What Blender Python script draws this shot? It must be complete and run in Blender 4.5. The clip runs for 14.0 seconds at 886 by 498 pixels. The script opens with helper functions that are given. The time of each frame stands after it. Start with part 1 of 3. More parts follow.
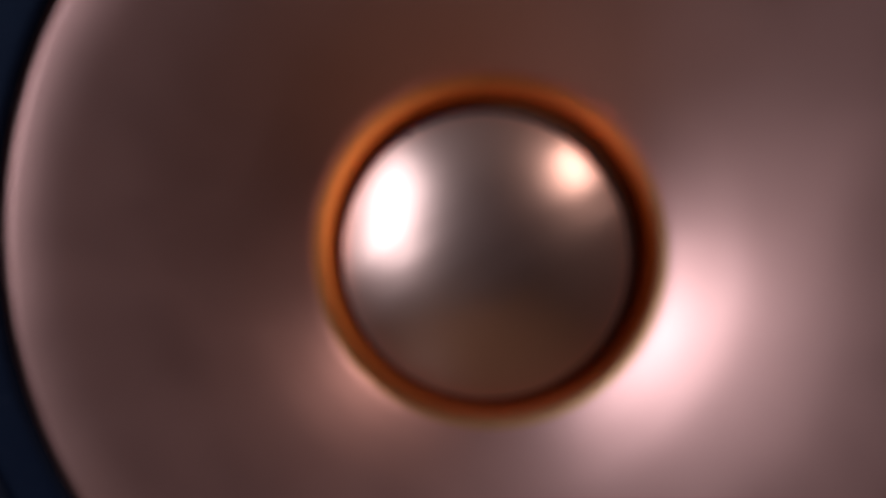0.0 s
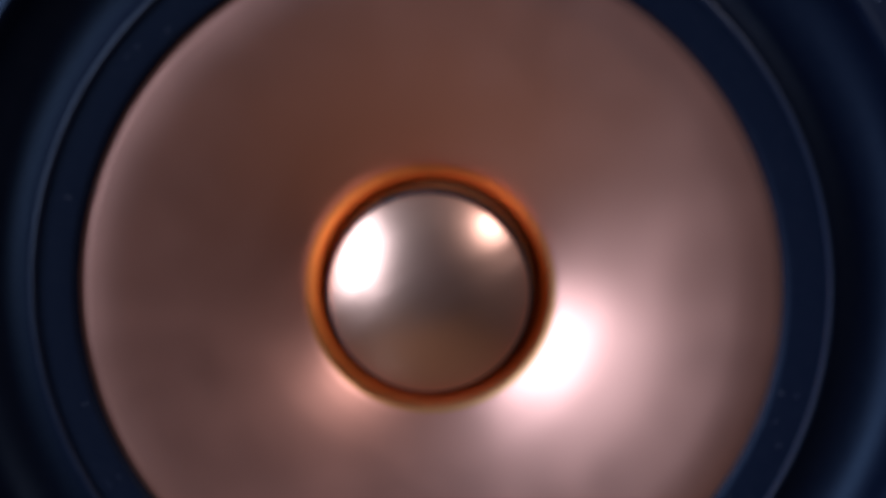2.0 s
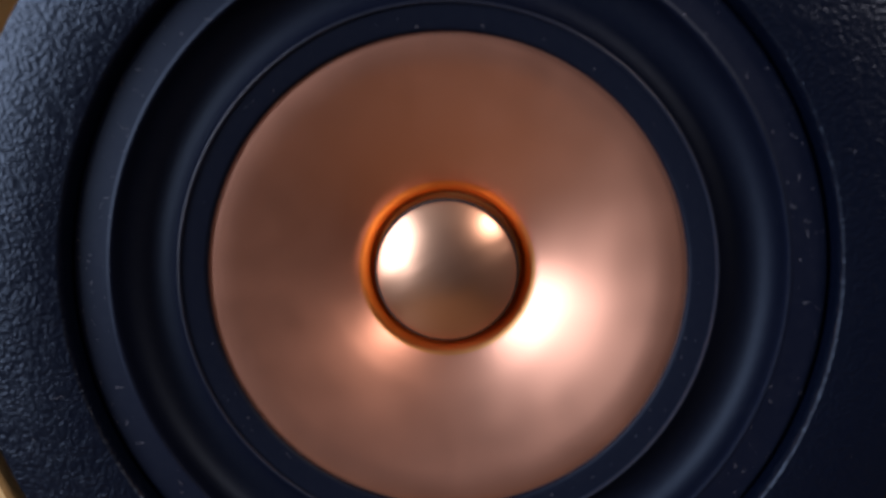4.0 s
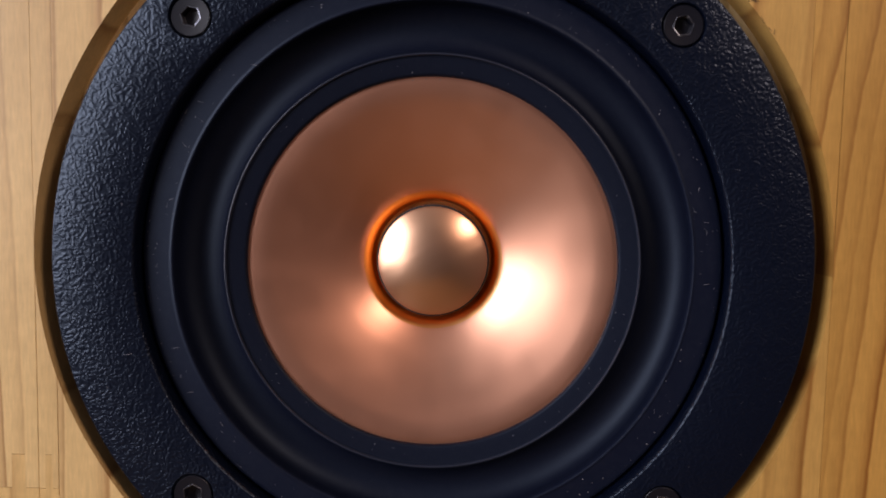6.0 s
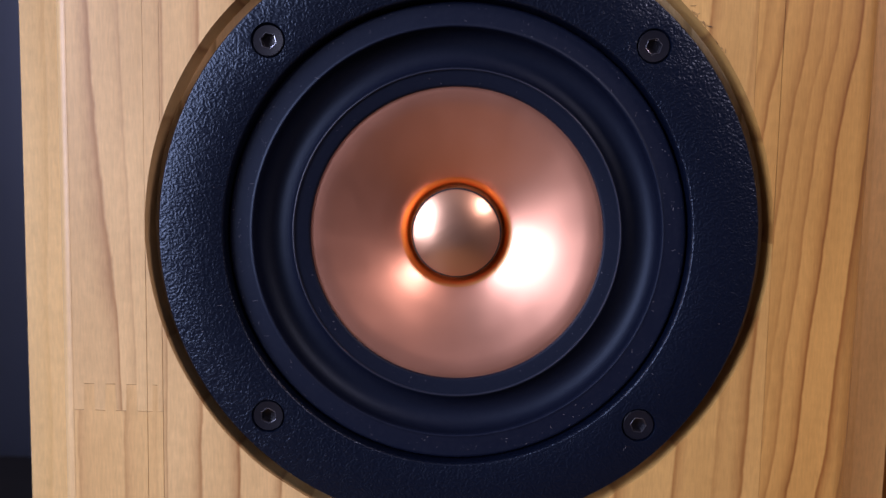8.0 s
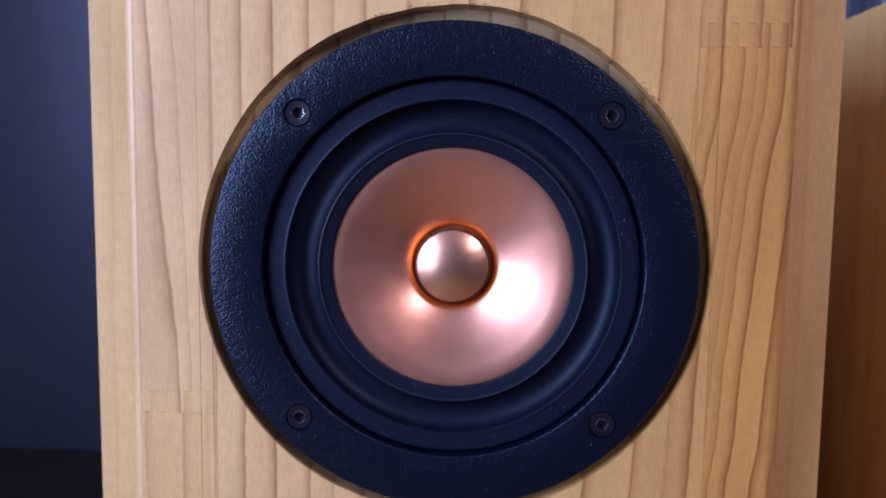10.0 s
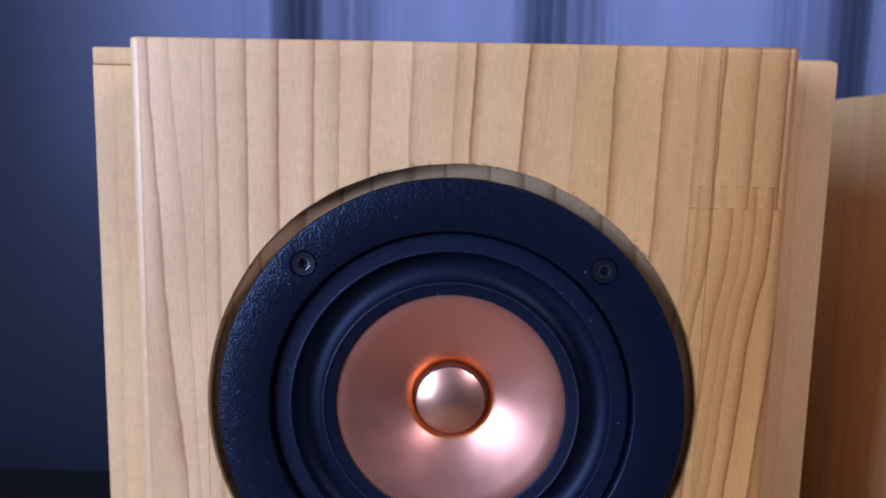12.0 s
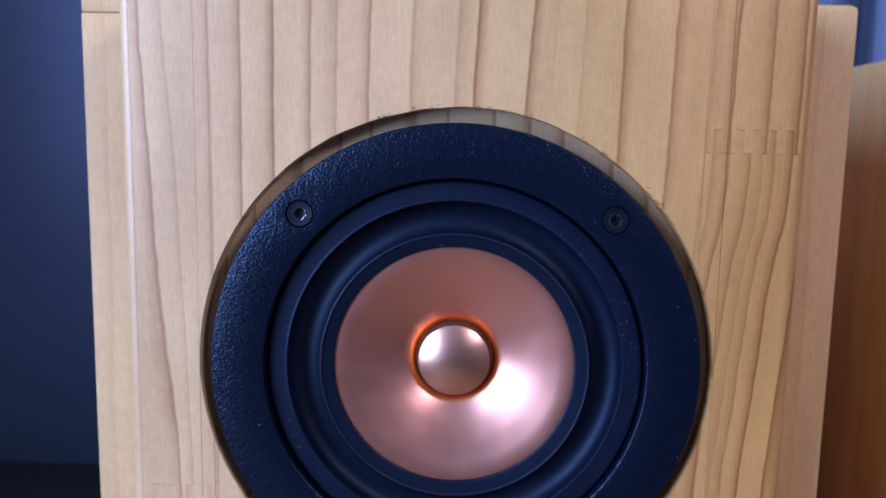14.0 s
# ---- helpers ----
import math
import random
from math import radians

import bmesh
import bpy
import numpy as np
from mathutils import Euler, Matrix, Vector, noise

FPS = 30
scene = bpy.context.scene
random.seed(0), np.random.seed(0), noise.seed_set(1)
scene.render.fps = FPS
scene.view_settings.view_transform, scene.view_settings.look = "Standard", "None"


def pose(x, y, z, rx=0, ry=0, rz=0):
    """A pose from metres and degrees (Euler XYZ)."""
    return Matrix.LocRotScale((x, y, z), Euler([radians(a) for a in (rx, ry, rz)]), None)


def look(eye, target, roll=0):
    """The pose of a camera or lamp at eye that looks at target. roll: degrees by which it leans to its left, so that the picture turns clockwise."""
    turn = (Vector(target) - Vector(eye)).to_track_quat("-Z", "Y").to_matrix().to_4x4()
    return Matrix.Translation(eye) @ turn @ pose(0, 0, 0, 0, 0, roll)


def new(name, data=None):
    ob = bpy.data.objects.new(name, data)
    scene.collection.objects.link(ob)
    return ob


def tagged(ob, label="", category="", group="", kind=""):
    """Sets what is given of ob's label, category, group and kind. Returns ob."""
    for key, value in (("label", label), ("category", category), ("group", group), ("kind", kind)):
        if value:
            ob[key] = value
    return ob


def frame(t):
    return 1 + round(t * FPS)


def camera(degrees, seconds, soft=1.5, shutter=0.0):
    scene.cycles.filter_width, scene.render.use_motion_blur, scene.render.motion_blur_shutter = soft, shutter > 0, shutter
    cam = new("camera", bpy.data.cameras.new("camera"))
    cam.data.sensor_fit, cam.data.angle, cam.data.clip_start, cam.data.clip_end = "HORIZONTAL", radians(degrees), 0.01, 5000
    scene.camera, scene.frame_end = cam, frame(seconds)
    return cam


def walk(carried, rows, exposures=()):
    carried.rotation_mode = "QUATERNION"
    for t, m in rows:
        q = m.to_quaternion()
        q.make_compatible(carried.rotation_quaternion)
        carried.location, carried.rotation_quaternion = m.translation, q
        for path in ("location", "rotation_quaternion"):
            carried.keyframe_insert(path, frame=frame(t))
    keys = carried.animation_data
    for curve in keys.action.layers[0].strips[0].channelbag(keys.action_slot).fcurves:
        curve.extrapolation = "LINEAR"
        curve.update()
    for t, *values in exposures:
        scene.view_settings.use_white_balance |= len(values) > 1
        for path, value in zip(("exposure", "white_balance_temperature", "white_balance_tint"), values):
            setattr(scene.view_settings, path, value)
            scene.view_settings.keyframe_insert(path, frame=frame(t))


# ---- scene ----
# ---- camera ----
LENS = 60.0
ZC = 0.95           # height of the driver's axis; its face looks along -y
cam = camera(LENS, 14.0)
cam.data.dof.use_dof = True
cam.data.dof.focus_distance = 0.175
cam.data.dof.aperture_fstop = 20.0
ROWS = [
    (0.0, 0.0052, -0.0484, 0.9565, 8.06, -5.69, 0.13),
    (0.5, 0.0019, -0.0557, 0.9580, 3.25, -6.33, 0.65),
    (1.0, 0.0018, -0.0582, 0.9551, 1.77, -4.37, 0.24),
    (1.5, 0.0020, -0.0634, 0.9600, 1.56, -6.00, 0.03),
    (2.0, 0.0044, -0.0729, 0.9642, 1.98, -6.42, -0.02),
    (2.5, 0.0027, -0.0809, 0.9606, 1.61, -5.74, 0.07),
    (3.0, 0.0041, -0.0908, 0.9686, 1.97, -7.06, 0.02),
    (5.3, 0.0014, -0.1334, 0.9653, 1.46, -5.12, -1.27),
    (5.5, 0.0041, -0.1374, 0.9649, 1.88, -4.35, -1.58),
    (6.0, 0.0035, -0.1434, 0.9646, 0.66, -4.56, -1.21),
    (6.5, 0.0008, -0.1558, 0.9659, 1.83, -3.32, -1.53),
    (7.0, 0.0021, -0.1666, 0.9645, 1.50, -3.89, -1.50),
    (7.5, 0.0009, -0.1746, 0.9612, 1.35, -4.21, -1.28),
    (8.0, 0.0006, -0.1828, 0.9625, 1.25, -4.94, -1.08),
    (8.2, 0.0028, -0.1865, 0.9632, 1.68, -4.79, -1.29),
    (10.3, 0.0073, -0.2258, 0.9838, 2.63, -5.80, -0.69),
    (10.5, 0.0052, -0.2270, 0.9888, 2.20, -6.27, -0.73),
    (11.0, 0.0058, -0.2262, 0.9983, 2.30, -6.37, -1.24),
    (11.5, 0.0045, -0.2256, 1.0171, 2.01, -7.97, -0.91),
    (12.0, 0.0032, -0.2261, 1.0319, 1.79, -8.03, -1.20),
    (12.5, 0.0043, -0.2247, 1.0401, 2.10, -7.52, -1.37),
    (13.0, 0.0047, -0.2237, 1.0311, 2.08, -6.92, -1.10),
    (13.5, 0.0067, -0.2180, 1.0209, 1.90, -7.32, -0.89),
    (14.0, 0.0031, -0.2177, 1.0137, 1.94, -7.43, -1.09),
]
EXPOSURES = [
    (0.0, -1.46, 6350, 30), (1.5, -0.98, 6050, 24), (3.0, -0.58, 6300, 28), (5.3, -0.42, 10200, 30),
    (6.0, -0.30, 9700, 34), (7.0, -0.10, 8700, 41), (8.2, -0.06, 7200, 44), (10.3, 0.03, 6050, 45), (12.0, 0.06, 5750, 43), (14.0, 0.12, 5280, 40),
]
walk(cam, [(t, pose(x, y, z, 90 + pitch, roll, yaw)) for t, x, y, z, yaw, pitch, roll in ROWS], EXPOSURES)

# ---- light ----
world = bpy.data.worlds.new("sky")
scene.world = world
world.use_nodes = True
sky = world.node_tree.nodes.new("ShaderNodeTexSky")
sky.sky_type, sky.sun_disc = "NISHITA", False
sky.sun_elevation, sky.sun_rotation = radians(40), radians(160)
world.node_tree.links.new(sky.outputs[0], world.node_tree.nodes["Background"].inputs[0])
world.node_tree.nodes["Background"].inputs[1].default_value = 0.08


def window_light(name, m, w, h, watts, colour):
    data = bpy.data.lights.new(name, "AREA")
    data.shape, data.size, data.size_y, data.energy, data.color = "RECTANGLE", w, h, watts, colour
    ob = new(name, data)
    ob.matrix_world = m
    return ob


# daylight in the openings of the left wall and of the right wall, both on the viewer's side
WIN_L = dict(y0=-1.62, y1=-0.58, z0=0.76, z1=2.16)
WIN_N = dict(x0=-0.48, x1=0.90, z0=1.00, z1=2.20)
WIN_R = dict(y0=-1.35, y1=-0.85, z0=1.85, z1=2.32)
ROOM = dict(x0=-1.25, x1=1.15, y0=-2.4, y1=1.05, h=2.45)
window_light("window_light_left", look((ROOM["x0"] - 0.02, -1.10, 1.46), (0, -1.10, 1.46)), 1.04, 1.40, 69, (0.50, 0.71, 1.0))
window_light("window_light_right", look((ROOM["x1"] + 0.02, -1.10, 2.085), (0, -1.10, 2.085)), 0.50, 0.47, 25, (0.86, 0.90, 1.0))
window_light("window_light_behind", look((0.21, ROOM["y1"] + 0.08, 1.60), (0.21, 0, 1.60)), 1.38, 1.20, 18, (0.76, 0.87, 1.0))


# ---- materials ----
def material(name, colour, rough=0.5, metal=0.0, spec=0.5):
    m = bpy.data.materials.new(name)
    m.use_nodes = True
    b = m.node_tree.nodes["Principled BSDF"]
    b.inputs["Base Color"].default_value = (*colour, 1)
    b.inputs["Roughness"].default_value = rough
    b.inputs["Metallic"].default_value = metal
    b.inputs["Specular IOR Level"].default_value = spec
    return m


def node(m, kind, **values):
    n = m.node_tree.nodes.new(kind)
    for k, v in values.items():
        n.inputs[k.replace("_", " ")].default_value = v
    return n


def wire(m, a, b):
    m.node_tree.links.new(a, b)


def bsdf(m):
    return m.node_tree.nodes["Principled BSDF"]


def ramp(m, source, stops):
    r = m.node_tree.nodes.new("ShaderNodeValToRGB")
    e = r.color_ramp.elements
    while len(e) < len(stops):
        e.new(0.5)
    for el, (p, c) in zip(e, stops):
        el.position, el.color = p, (*c, 1) if len(c) == 3 else c
    wire(m, source, r.inputs[0])
    return r


def grey(v):
    return (v, v, v)


def coords(m, scale=(1, 1, 1), shift=None):
    """Object coordinates in metres, scaled; shift: an output added to them."""
    tc = m.node_tree.nodes.new("ShaderNodeTexCoord")
    mp = m.node_tree.nodes.new("ShaderNodeMapping")
    mp.inputs["Scale"].default_value = scale
    src = tc.outputs["Object"]
    if shift is not None:
        add = m.node_tree.nodes.new("ShaderNodeVectorMath")
        wire(m, src, add.inputs[0])
        wire(m, shift, add.inputs[1])
        src = add.outputs[0]
    wire(m, src, mp.inputs["Vector"])
    return mp.outputs[0]


def math_node(m, op, a, b):
    n = m.node_tree.nodes.new("ShaderNodeMath")
    n.operation = op
    for i, v in enumerate((a, b)):
        if isinstance(v, (int, float)):
            n.inputs[i].default_value = v
        else:
            wire(m, v, n.inputs[i])
    return n.outputs[0]


def bump(m, height, strength, distance, under=None):
    n = m.node_tree.nodes.new("ShaderNodeBump")
    n.inputs["Strength"].default_value, n.inputs["Distance"].default_value = strength, distance
    wire(m, height, n.inputs["Height"])
    if under is not None:
        wire(m, under, n.inputs["Normal"])
    wire(m, n.outputs[0], bsdf(m).inputs["Normal"])
    return n.outputs[0]


def mix(m, factor, a, b, blend="MIX"):
    n = m.node_tree.nodes.new("ShaderNodeMix")
    n.data_type, n.blend_type = "RGBA", blend
    if isinstance(factor, (int, float)):
        n.inputs["Factor"].default_value = factor
    else:
        wire(m, factor, n.inputs["Factor"])
    for i, v in ((6, a), (7, b)):
        if isinstance(v, tuple):
            n.inputs[i].default_value = (*v, 1)
        else:
            wire(m, v, n.inputs[i])
    return n.outputs[2]


def pine(name, pale, mid, late, rings=115.0, wobble=0.006, rough=0.42, along="Z", vary=1.0):
    """Oiled softwood, grain upright: growth rings with dark late wood, fine fibres, drift of tone from piece to piece."""
    m = material(name, mid, rough)
    info = m.node_tree.nodes.new("ShaderNodeObjectInfo")
    comb = m.node_tree.nodes.new("ShaderNodeCombineXYZ")
    chance = math_node(m, "MULTIPLY", info.outputs["Random"], vary)
    wire(m, math_node(m, "MULTIPLY", chance, 3.7), comb.inputs[0])
    wire(m, math_node(m, "MULTIPLY", chance, 9.1), comb.inputs[2])
    base = coords(m, (1, 1, 1), comb.outputs[0])
    # slow sideways drift of the rings along the grain
    stretch = node(m, "ShaderNodeMapping", Scale=(14, 14, 5) if along == "Z" else (5, 14, 14))
    wire(m, base, stretch.inputs["Vector"])
    drift = node(m, "ShaderNodeTexNoise", Scale=1.0, Detail=3.0, Roughness=0.5)
    wire(m, stretch.outputs[0], drift.inputs["Vector"])
    sep = m.node_tree.nodes.new("ShaderNodeSeparateXYZ")
    wire(m, base, sep.inputs[0])
    across = sep.outputs["X"] if along == "Z" else sep.outputs["Z"]
    u = math_node(m, "ADD", math_node(m, "ADD", across, math_node(m, "MULTIPLY", sep.outputs["Y"], 0.5)),
                  math_node(m, "MULTIPLY", drift.outputs["Fac"], wobble * 6))
    # uneven ring width
    wide = node(m, "ShaderNodeTexNoise", Scale=60.0, Detail=1.0)
    wide.noise_dimensions = "1D"
    wire(m, u, wide.inputs["W"])
    phase = math_node(m, "ADD", math_node(m, "MULTIPLY", u, rings), math_node(m, "MULTIPLY", wide.outputs["Fac"], 0.9))
    ring = math_node(m, "FRACT", phase, 0.0)
    tone = ramp(m, ring, [(0.0, pale), (0.45, pale), (0.80, mid), (0.93, late), (0.97, late), (1.0, pale)])
    fib_map = node(m, "ShaderNodeMapping", Scale=(2200, 2200, 260) if along == "Z" else (260, 2200, 2200))
    wire(m, base, fib_map.inputs["Vector"])
    fibre = node(m, "ShaderNodeTexNoise", Scale=1.0, Detail=3.0, Roughness=0.6)
    wire(m, fib_map.outputs[0], fibre.inputs["Vector"])
    fib = ramp(m, fibre.outputs["Fac"], [(0.3, grey(0.88)), (0.7, grey(1.05))])
    blotch = node(m, "ShaderNodeTexNoise", Scale=1.0, Detail=4.0)
    bm_ = node(m, "ShaderNodeMapping", Scale=(60, 60, 14) if along == "Z" else (14, 60, 60))
    wire(m, base, bm_.inputs["Vector"])
    wire(m, bm_.outputs[0], blotch.inputs["Vector"])
    blo = ramp(m, blotch.outputs["Fac"], [(0.3, (0.86, 0.82, 0.76)), (0.7, (1.06, 1.05, 1.03))])
    curl = node(m, "ShaderNodeTexNoise", Scale=1.0, Detail=2.0, Roughness=0.6)      # cross-grain shimmer
    curl_map = node(m, "ShaderNodeMapping", Scale=(240, 240, 420) if along == "Z" else (420, 240, 240))
    wire(m, base, curl_map.inputs["Vector"])
    wire(m, curl_map.outputs[0], curl.inputs["Vector"])
    shimmer = ramp(m, curl.outputs["Fac"], [(0.3, (0.965, 0.955, 0.945)), (0.7, (1.025, 1.025, 1.025))])
    rnd = ramp(m, math_node(m, "ADD", chance, 0.5 - 0.5 * vary), [(0.0, (0.90, 0.86, 0.80)), (0.5, (1.0, 1.0, 1.0)), (1.0, (1.05, 1.0, 0.92))])
    c = mix(m, 1.0, tone.outputs[0], fib.outputs[0], "MULTIPLY")
    c = mix(m, 1.0, c, blo.outputs[0], "MULTIPLY")
    c = mix(m, 1.0, c, shimmer.outputs[0], "MULTIPLY")
    c = mix(m, 1.0, c, rnd.outputs[0], "MULTIPLY")
    wire(m, c, bsdf(m).inputs["Base Color"])
    h = math_node(m, "ADD", math_node(m, "MULTIPLY", fibre.outputs["Fac"], 0.5), math_node(m, "MULTIPLY", ring, vary))
    bump(m, h, 0.12, 0.0004)
    return m


PALE, MID, LATE = (0.755, 0.498, 0.222), (0.66, 0.405, 0.17), (0.36, 0.155, 0.050)


def late_wood(m, u, lines, low, high, fade=1.0):
    """Bands of late wood at u: (mm, how dark, the side to which it fades). Six lines a ramp, joined side by side."""
    def tone(dark):
        return tuple(p + (l - p) * dark for p, l in zip(PALE, LATE))

    early = tuple(p * 0.75 + q * 0.25 for p, q in zip(PALE, MID))
    runs = [lines[i:i + 6] for i in range(0, len(lines), 6)]
    out = None
    for k, some in enumerate(runs):
        lo = low if k == 0 else (runs[k - 1][-1][0] + some[0][0]) / 2000
        hi = high if k == len(runs) - 1 else (some[-1][0] + runs[k + 1][0][0]) / 2000
        stops = []
        for mm, dark, side in some:
            q = [(mm * 0.001 + d * 0.001 * fade - lo) / (hi - lo) for d in ((-3.0, -0.95, -0.22, 0.28) if side < 0 else (-0.28, 0.22, 1.2, 3.2))]
            soft = [early, tone(dark * 0.5), tone(dark), PALE]
            stops += list(zip(q, soft if side < 0 else [PALE, tone(dark), tone(dark * 0.5), early]))
        stops = sorted((min(max(a, 0.0), 1.0), c) for a, c in stops)
        r = ramp(m, math_node(m, "DIVIDE", math_node(m, "SUBTRACT", u, lo), hi - lo), stops).outputs[0]
        out = r if out is None else mix(m, math_node(m, "GREATER_THAN", u, lo), out, r)
    return out


def board_axes(m):
    tc = m.node_tree.nodes.new("ShaderNodeTexCoord")
    sep = m.node_tree.nodes.new("ShaderNodeSeparateXYZ")
    wire(m, tc.outputs["Object"], sep.inputs[0])
    x, z = sep.outputs["X"], sep.outputs["Z"]
    slow = node(m, "ShaderNodeTexNoise", Scale=1.0, Detail=2.0, Roughness=0.5)
    wire(m, coords(m, (26, 26, 26)), slow.inputs["Vector"])
    quick = node(m, "ShaderNodeTexNoise", Scale=1.0, Detail=3.0, Roughness=0.6)
    wire(m, coords(m, (160, 160, 110)), quick.inputs["Vector"])
    wob = math_node(m, "ADD", math_node(m, "MULTIPLY", math_node(m, "SUBTRACT", slow.outputs["Fac"], 0.5), 0.0020),
                    math_node(m, "MULTIPLY", math_node(m, "SUBTRACT", quick.outputs["Fac"], 0.5), 0.0009))
    return x, z, wob


def set_rings(m, rings, across, tint=(1.0, 1.0, 1.0)):
    """Puts the board's own rings under the fibres; sapwood left, warmer heartwood right, with the light's fall-off
    there put into its colour.
    """
    first = [n for n in m.node_tree.nodes if n.type == "MIX" and n.blend_type == "MULTIPLY"][0]
    heart_and_shade = ramp(m, across, [(0.10, (1.0, 1.0, 1.0)), (0.45, (0.98, 0.94, 0.88)), (0.72, (0.90, 0.79, 0.58)), (0.95, (0.77, 0.60, 0.37))])
    wire(m, mix(m, 1.0, mix(m, 1.0, rings, heart_and_shade.outputs[0], "MULTIPLY"), tint, "MULTIPLY"), first.inputs[6])


def pine_face(name):
    """The front board's own growth rings: where each line of late wood runs (mm from the middle) and how dark it is."""
    m = pine(name, PALE, MID, LATE, rings=60, vary=0.0)
    lines = [(-89.8, .85, -1), (-83.2, .4, -1), (-70.1, .6, -1), (-61.2, .85, -1), (-52.0, 1.0, -1), (-41.6, .8, -1), (-34.2, .5, -1), (-24.8, .8, -1),
             (-13.4, .6, 1), (-0.7, .45, 1), (4.7, 1.0, 1), (19.9, .95, 1), (34.1, .3, 1), (45.1, .85, 1), (59.0, .8, 1), (69.3, .4, 1),
             (76.2, .95, -1), (86.0, .8, -1), (94.2, 1.0, -1)]
    x, z, wob = board_axes(m)
    across = math_node(m, "ADD", math_node(m, "DIVIDE", x, 0.1906), 0.5)
    lean = [(-.09, .036), (-.082, .07), (-.069, .0), (-.03, 0), (0, -.03), (.02, -.07), (.042, -.03), (.066, -.04), (.09, -.02)]
    slope = ramp(m, across, [(p / 0.1906 + 0.5, grey((v + 0.12) / 0.24)) for p, v in lean])
    slope = math_node(m, "SUBTRACT", math_node(m, "MULTIPLY", slope.outputs[0], 0.24), 0.12)
    u = math_node(m, "SUBTRACT", x, math_node(m, "MULTIPLY", slope, math_node(m, "SUBTRACT", 0.097, z)))
    u = math_node(m, "ADD", u, wob)
    set_rings(m, late_wood(m, u, lines, -0.0985, 0.0985), across)
    return m


def pine_piece(name, lines, bend, low, high, fade=1.0, tint=(1.0, 1.0, 1.0)):
    """The piece below a finger joint: its rings swing sideways together, by bend (height in mm, shift in mm)."""
    m = pine(name, PALE, MID, LATE, rings=60, vary=0.0)
    x, z, wob = board_axes(m)
    across = math_node(m, "ADD", math_node(m, "DIVIDE", x, 0.1906), 0.5)
    bottom, span = -0.150, 0.220
    swing = ramp(m, math_node(m, "DIVIDE", math_node(m, "SUBTRACT", z, bottom), span), [((h * 0.001 - bottom) / span, grey(d / 20)) for h, d in bend])
    swing.color_ramp.interpolation = "B_SPLINE"
    u = math_node(m, "ADD", x, math_node(m, "MULTIPLY", swing.outputs[0], 0.020))
    u = math_node(m, "ADD", u, wob)
    set_rings(m, late_wood(m, u, lines, low, high, fade), across, tint)
    return m


PINE_FACE = pine_face("pine_front_board")
PINE_BEND = pine_piece("pine_swung_rings", [(70.4, .4, 1), (75.2, .8, -1), (80.9, .65, -1), (84.4, .35, -1), (87.6, .6, -1), (92.5, 1.0, -1), (99.2, 1.0, 1), (104.5, .6, 1)],
                       [(-145, 16), (-61, 10.5), (-41, 9), (-21, 8), (3, 5.6), (16, 4.6), (35, 2.7), (46, .4), (64, 0)], 0.066, 0.120, 0.85, (0.97, 0.92, 0.83))
PINE_FOOT = pine_piece("pine_pale_piece", [(-91.8, .45, 1), (-80.3, .5, 1), (-72.0, .2, -1)], [(-145, 0), (64, 0)], -0.098, -0.068, 1.0, (1.0, 0.96, 0.88))
PINE = pine("oiled_pine", PALE, MID, LATE, rings=120, wobble=0.0025)
PINE_SIDE = pine("pine_side", (0.76, 0.49, 0.195), (0.74, 0.47, 0.18), (0.70, 0.43, 0.155), rings=70, wobble=0.002, rough=0.68)
PINE_CUT = pine("pine_cut", (0.60, 0.43, 0.22), (0.55, 0.38, 0.18), (0.34, 0.22, 0.09), rings=90, wobble=0.002, rough=0.8)

COPPER = material("copper_satin", (0.95, 0.435, 0.280), 0.43, 1.0)
spun = COPPER.node_tree.nodes.new("ShaderNodeTangent")
spun.direction_type, spun.axis = "RADIAL", "Y"
wire(COPPER, spun.outputs[0], bsdf(COPPER).inputs["Tangent"])
bsdf(COPPER).inputs["Anisotropic"].default_value = 0.12
bsdf(COPPER).inputs["Anisotropic Rotation"].default_value = 0.25
n_ = node(COPPER, "ShaderNodeTexNoise", Scale=1.0, Detail=3.0)
wire(COPPER, coords(COPPER, (3500, 3500, 260)), n_.inputs["Vector"])
fine_ = bump(COPPER, n_.outputs["Fac"], 0.05, 0.0001)
wavy_ = node(COPPER, "ShaderNodeTexNoise", Scale=1.0, Detail=1.0)      # the sheet is not quite true
wire(COPPER, coords(COPPER, (60, 20, 60)), wavy_.inputs["Vector"])
bump(COPPER, wavy_.outputs["Fac"], 0.08, 0.0030, fine_)
n2_ = node(COPPER, "ShaderNodeTexNoise", Scale=140.0, Detail=5.0)
wire(COPPER, coords(COPPER), n2_.inputs["Vector"])
wire(COPPER, ramp(COPPER, n2_.outputs["Fac"], [(0.3, grey(0.36)), (0.7, grey(0.40))]).outputs[0], bsdf(COPPER).inputs["Roughness"])
# orange light bouncing between copper walls, put into the neck's and skirt's colour
NECK = material("bounce_orange_copper", (0.94, 0.44, 0.16), 0.38, 1.0)
COPPER_DOME = material("copper_polished", (0.93, 0.50, 0.31), 0.33, 1.0)
n_ = node(COPPER_DOME, "ShaderNodeTexNoise", Scale=1.0, Detail=2.0)
turn_ = node(COPPER_DOME, "ShaderNodeMapping", Rotation=(0, radians(33), 0))
long_ = node(COPPER_DOME, "ShaderNodeMapping", Scale=(45, 45, 190))
wire(COPPER_DOME, coords(COPPER_DOME), turn_.inputs["Vector"])
wire(COPPER_DOME, turn_.outputs[0], long_.inputs["Vector"])
wire(COPPER_DOME, long_.outputs[0], n_.inputs["Vector"])
bump(COPPER_DOME, n_.outputs["Fac"], 0.13, 0.0013)

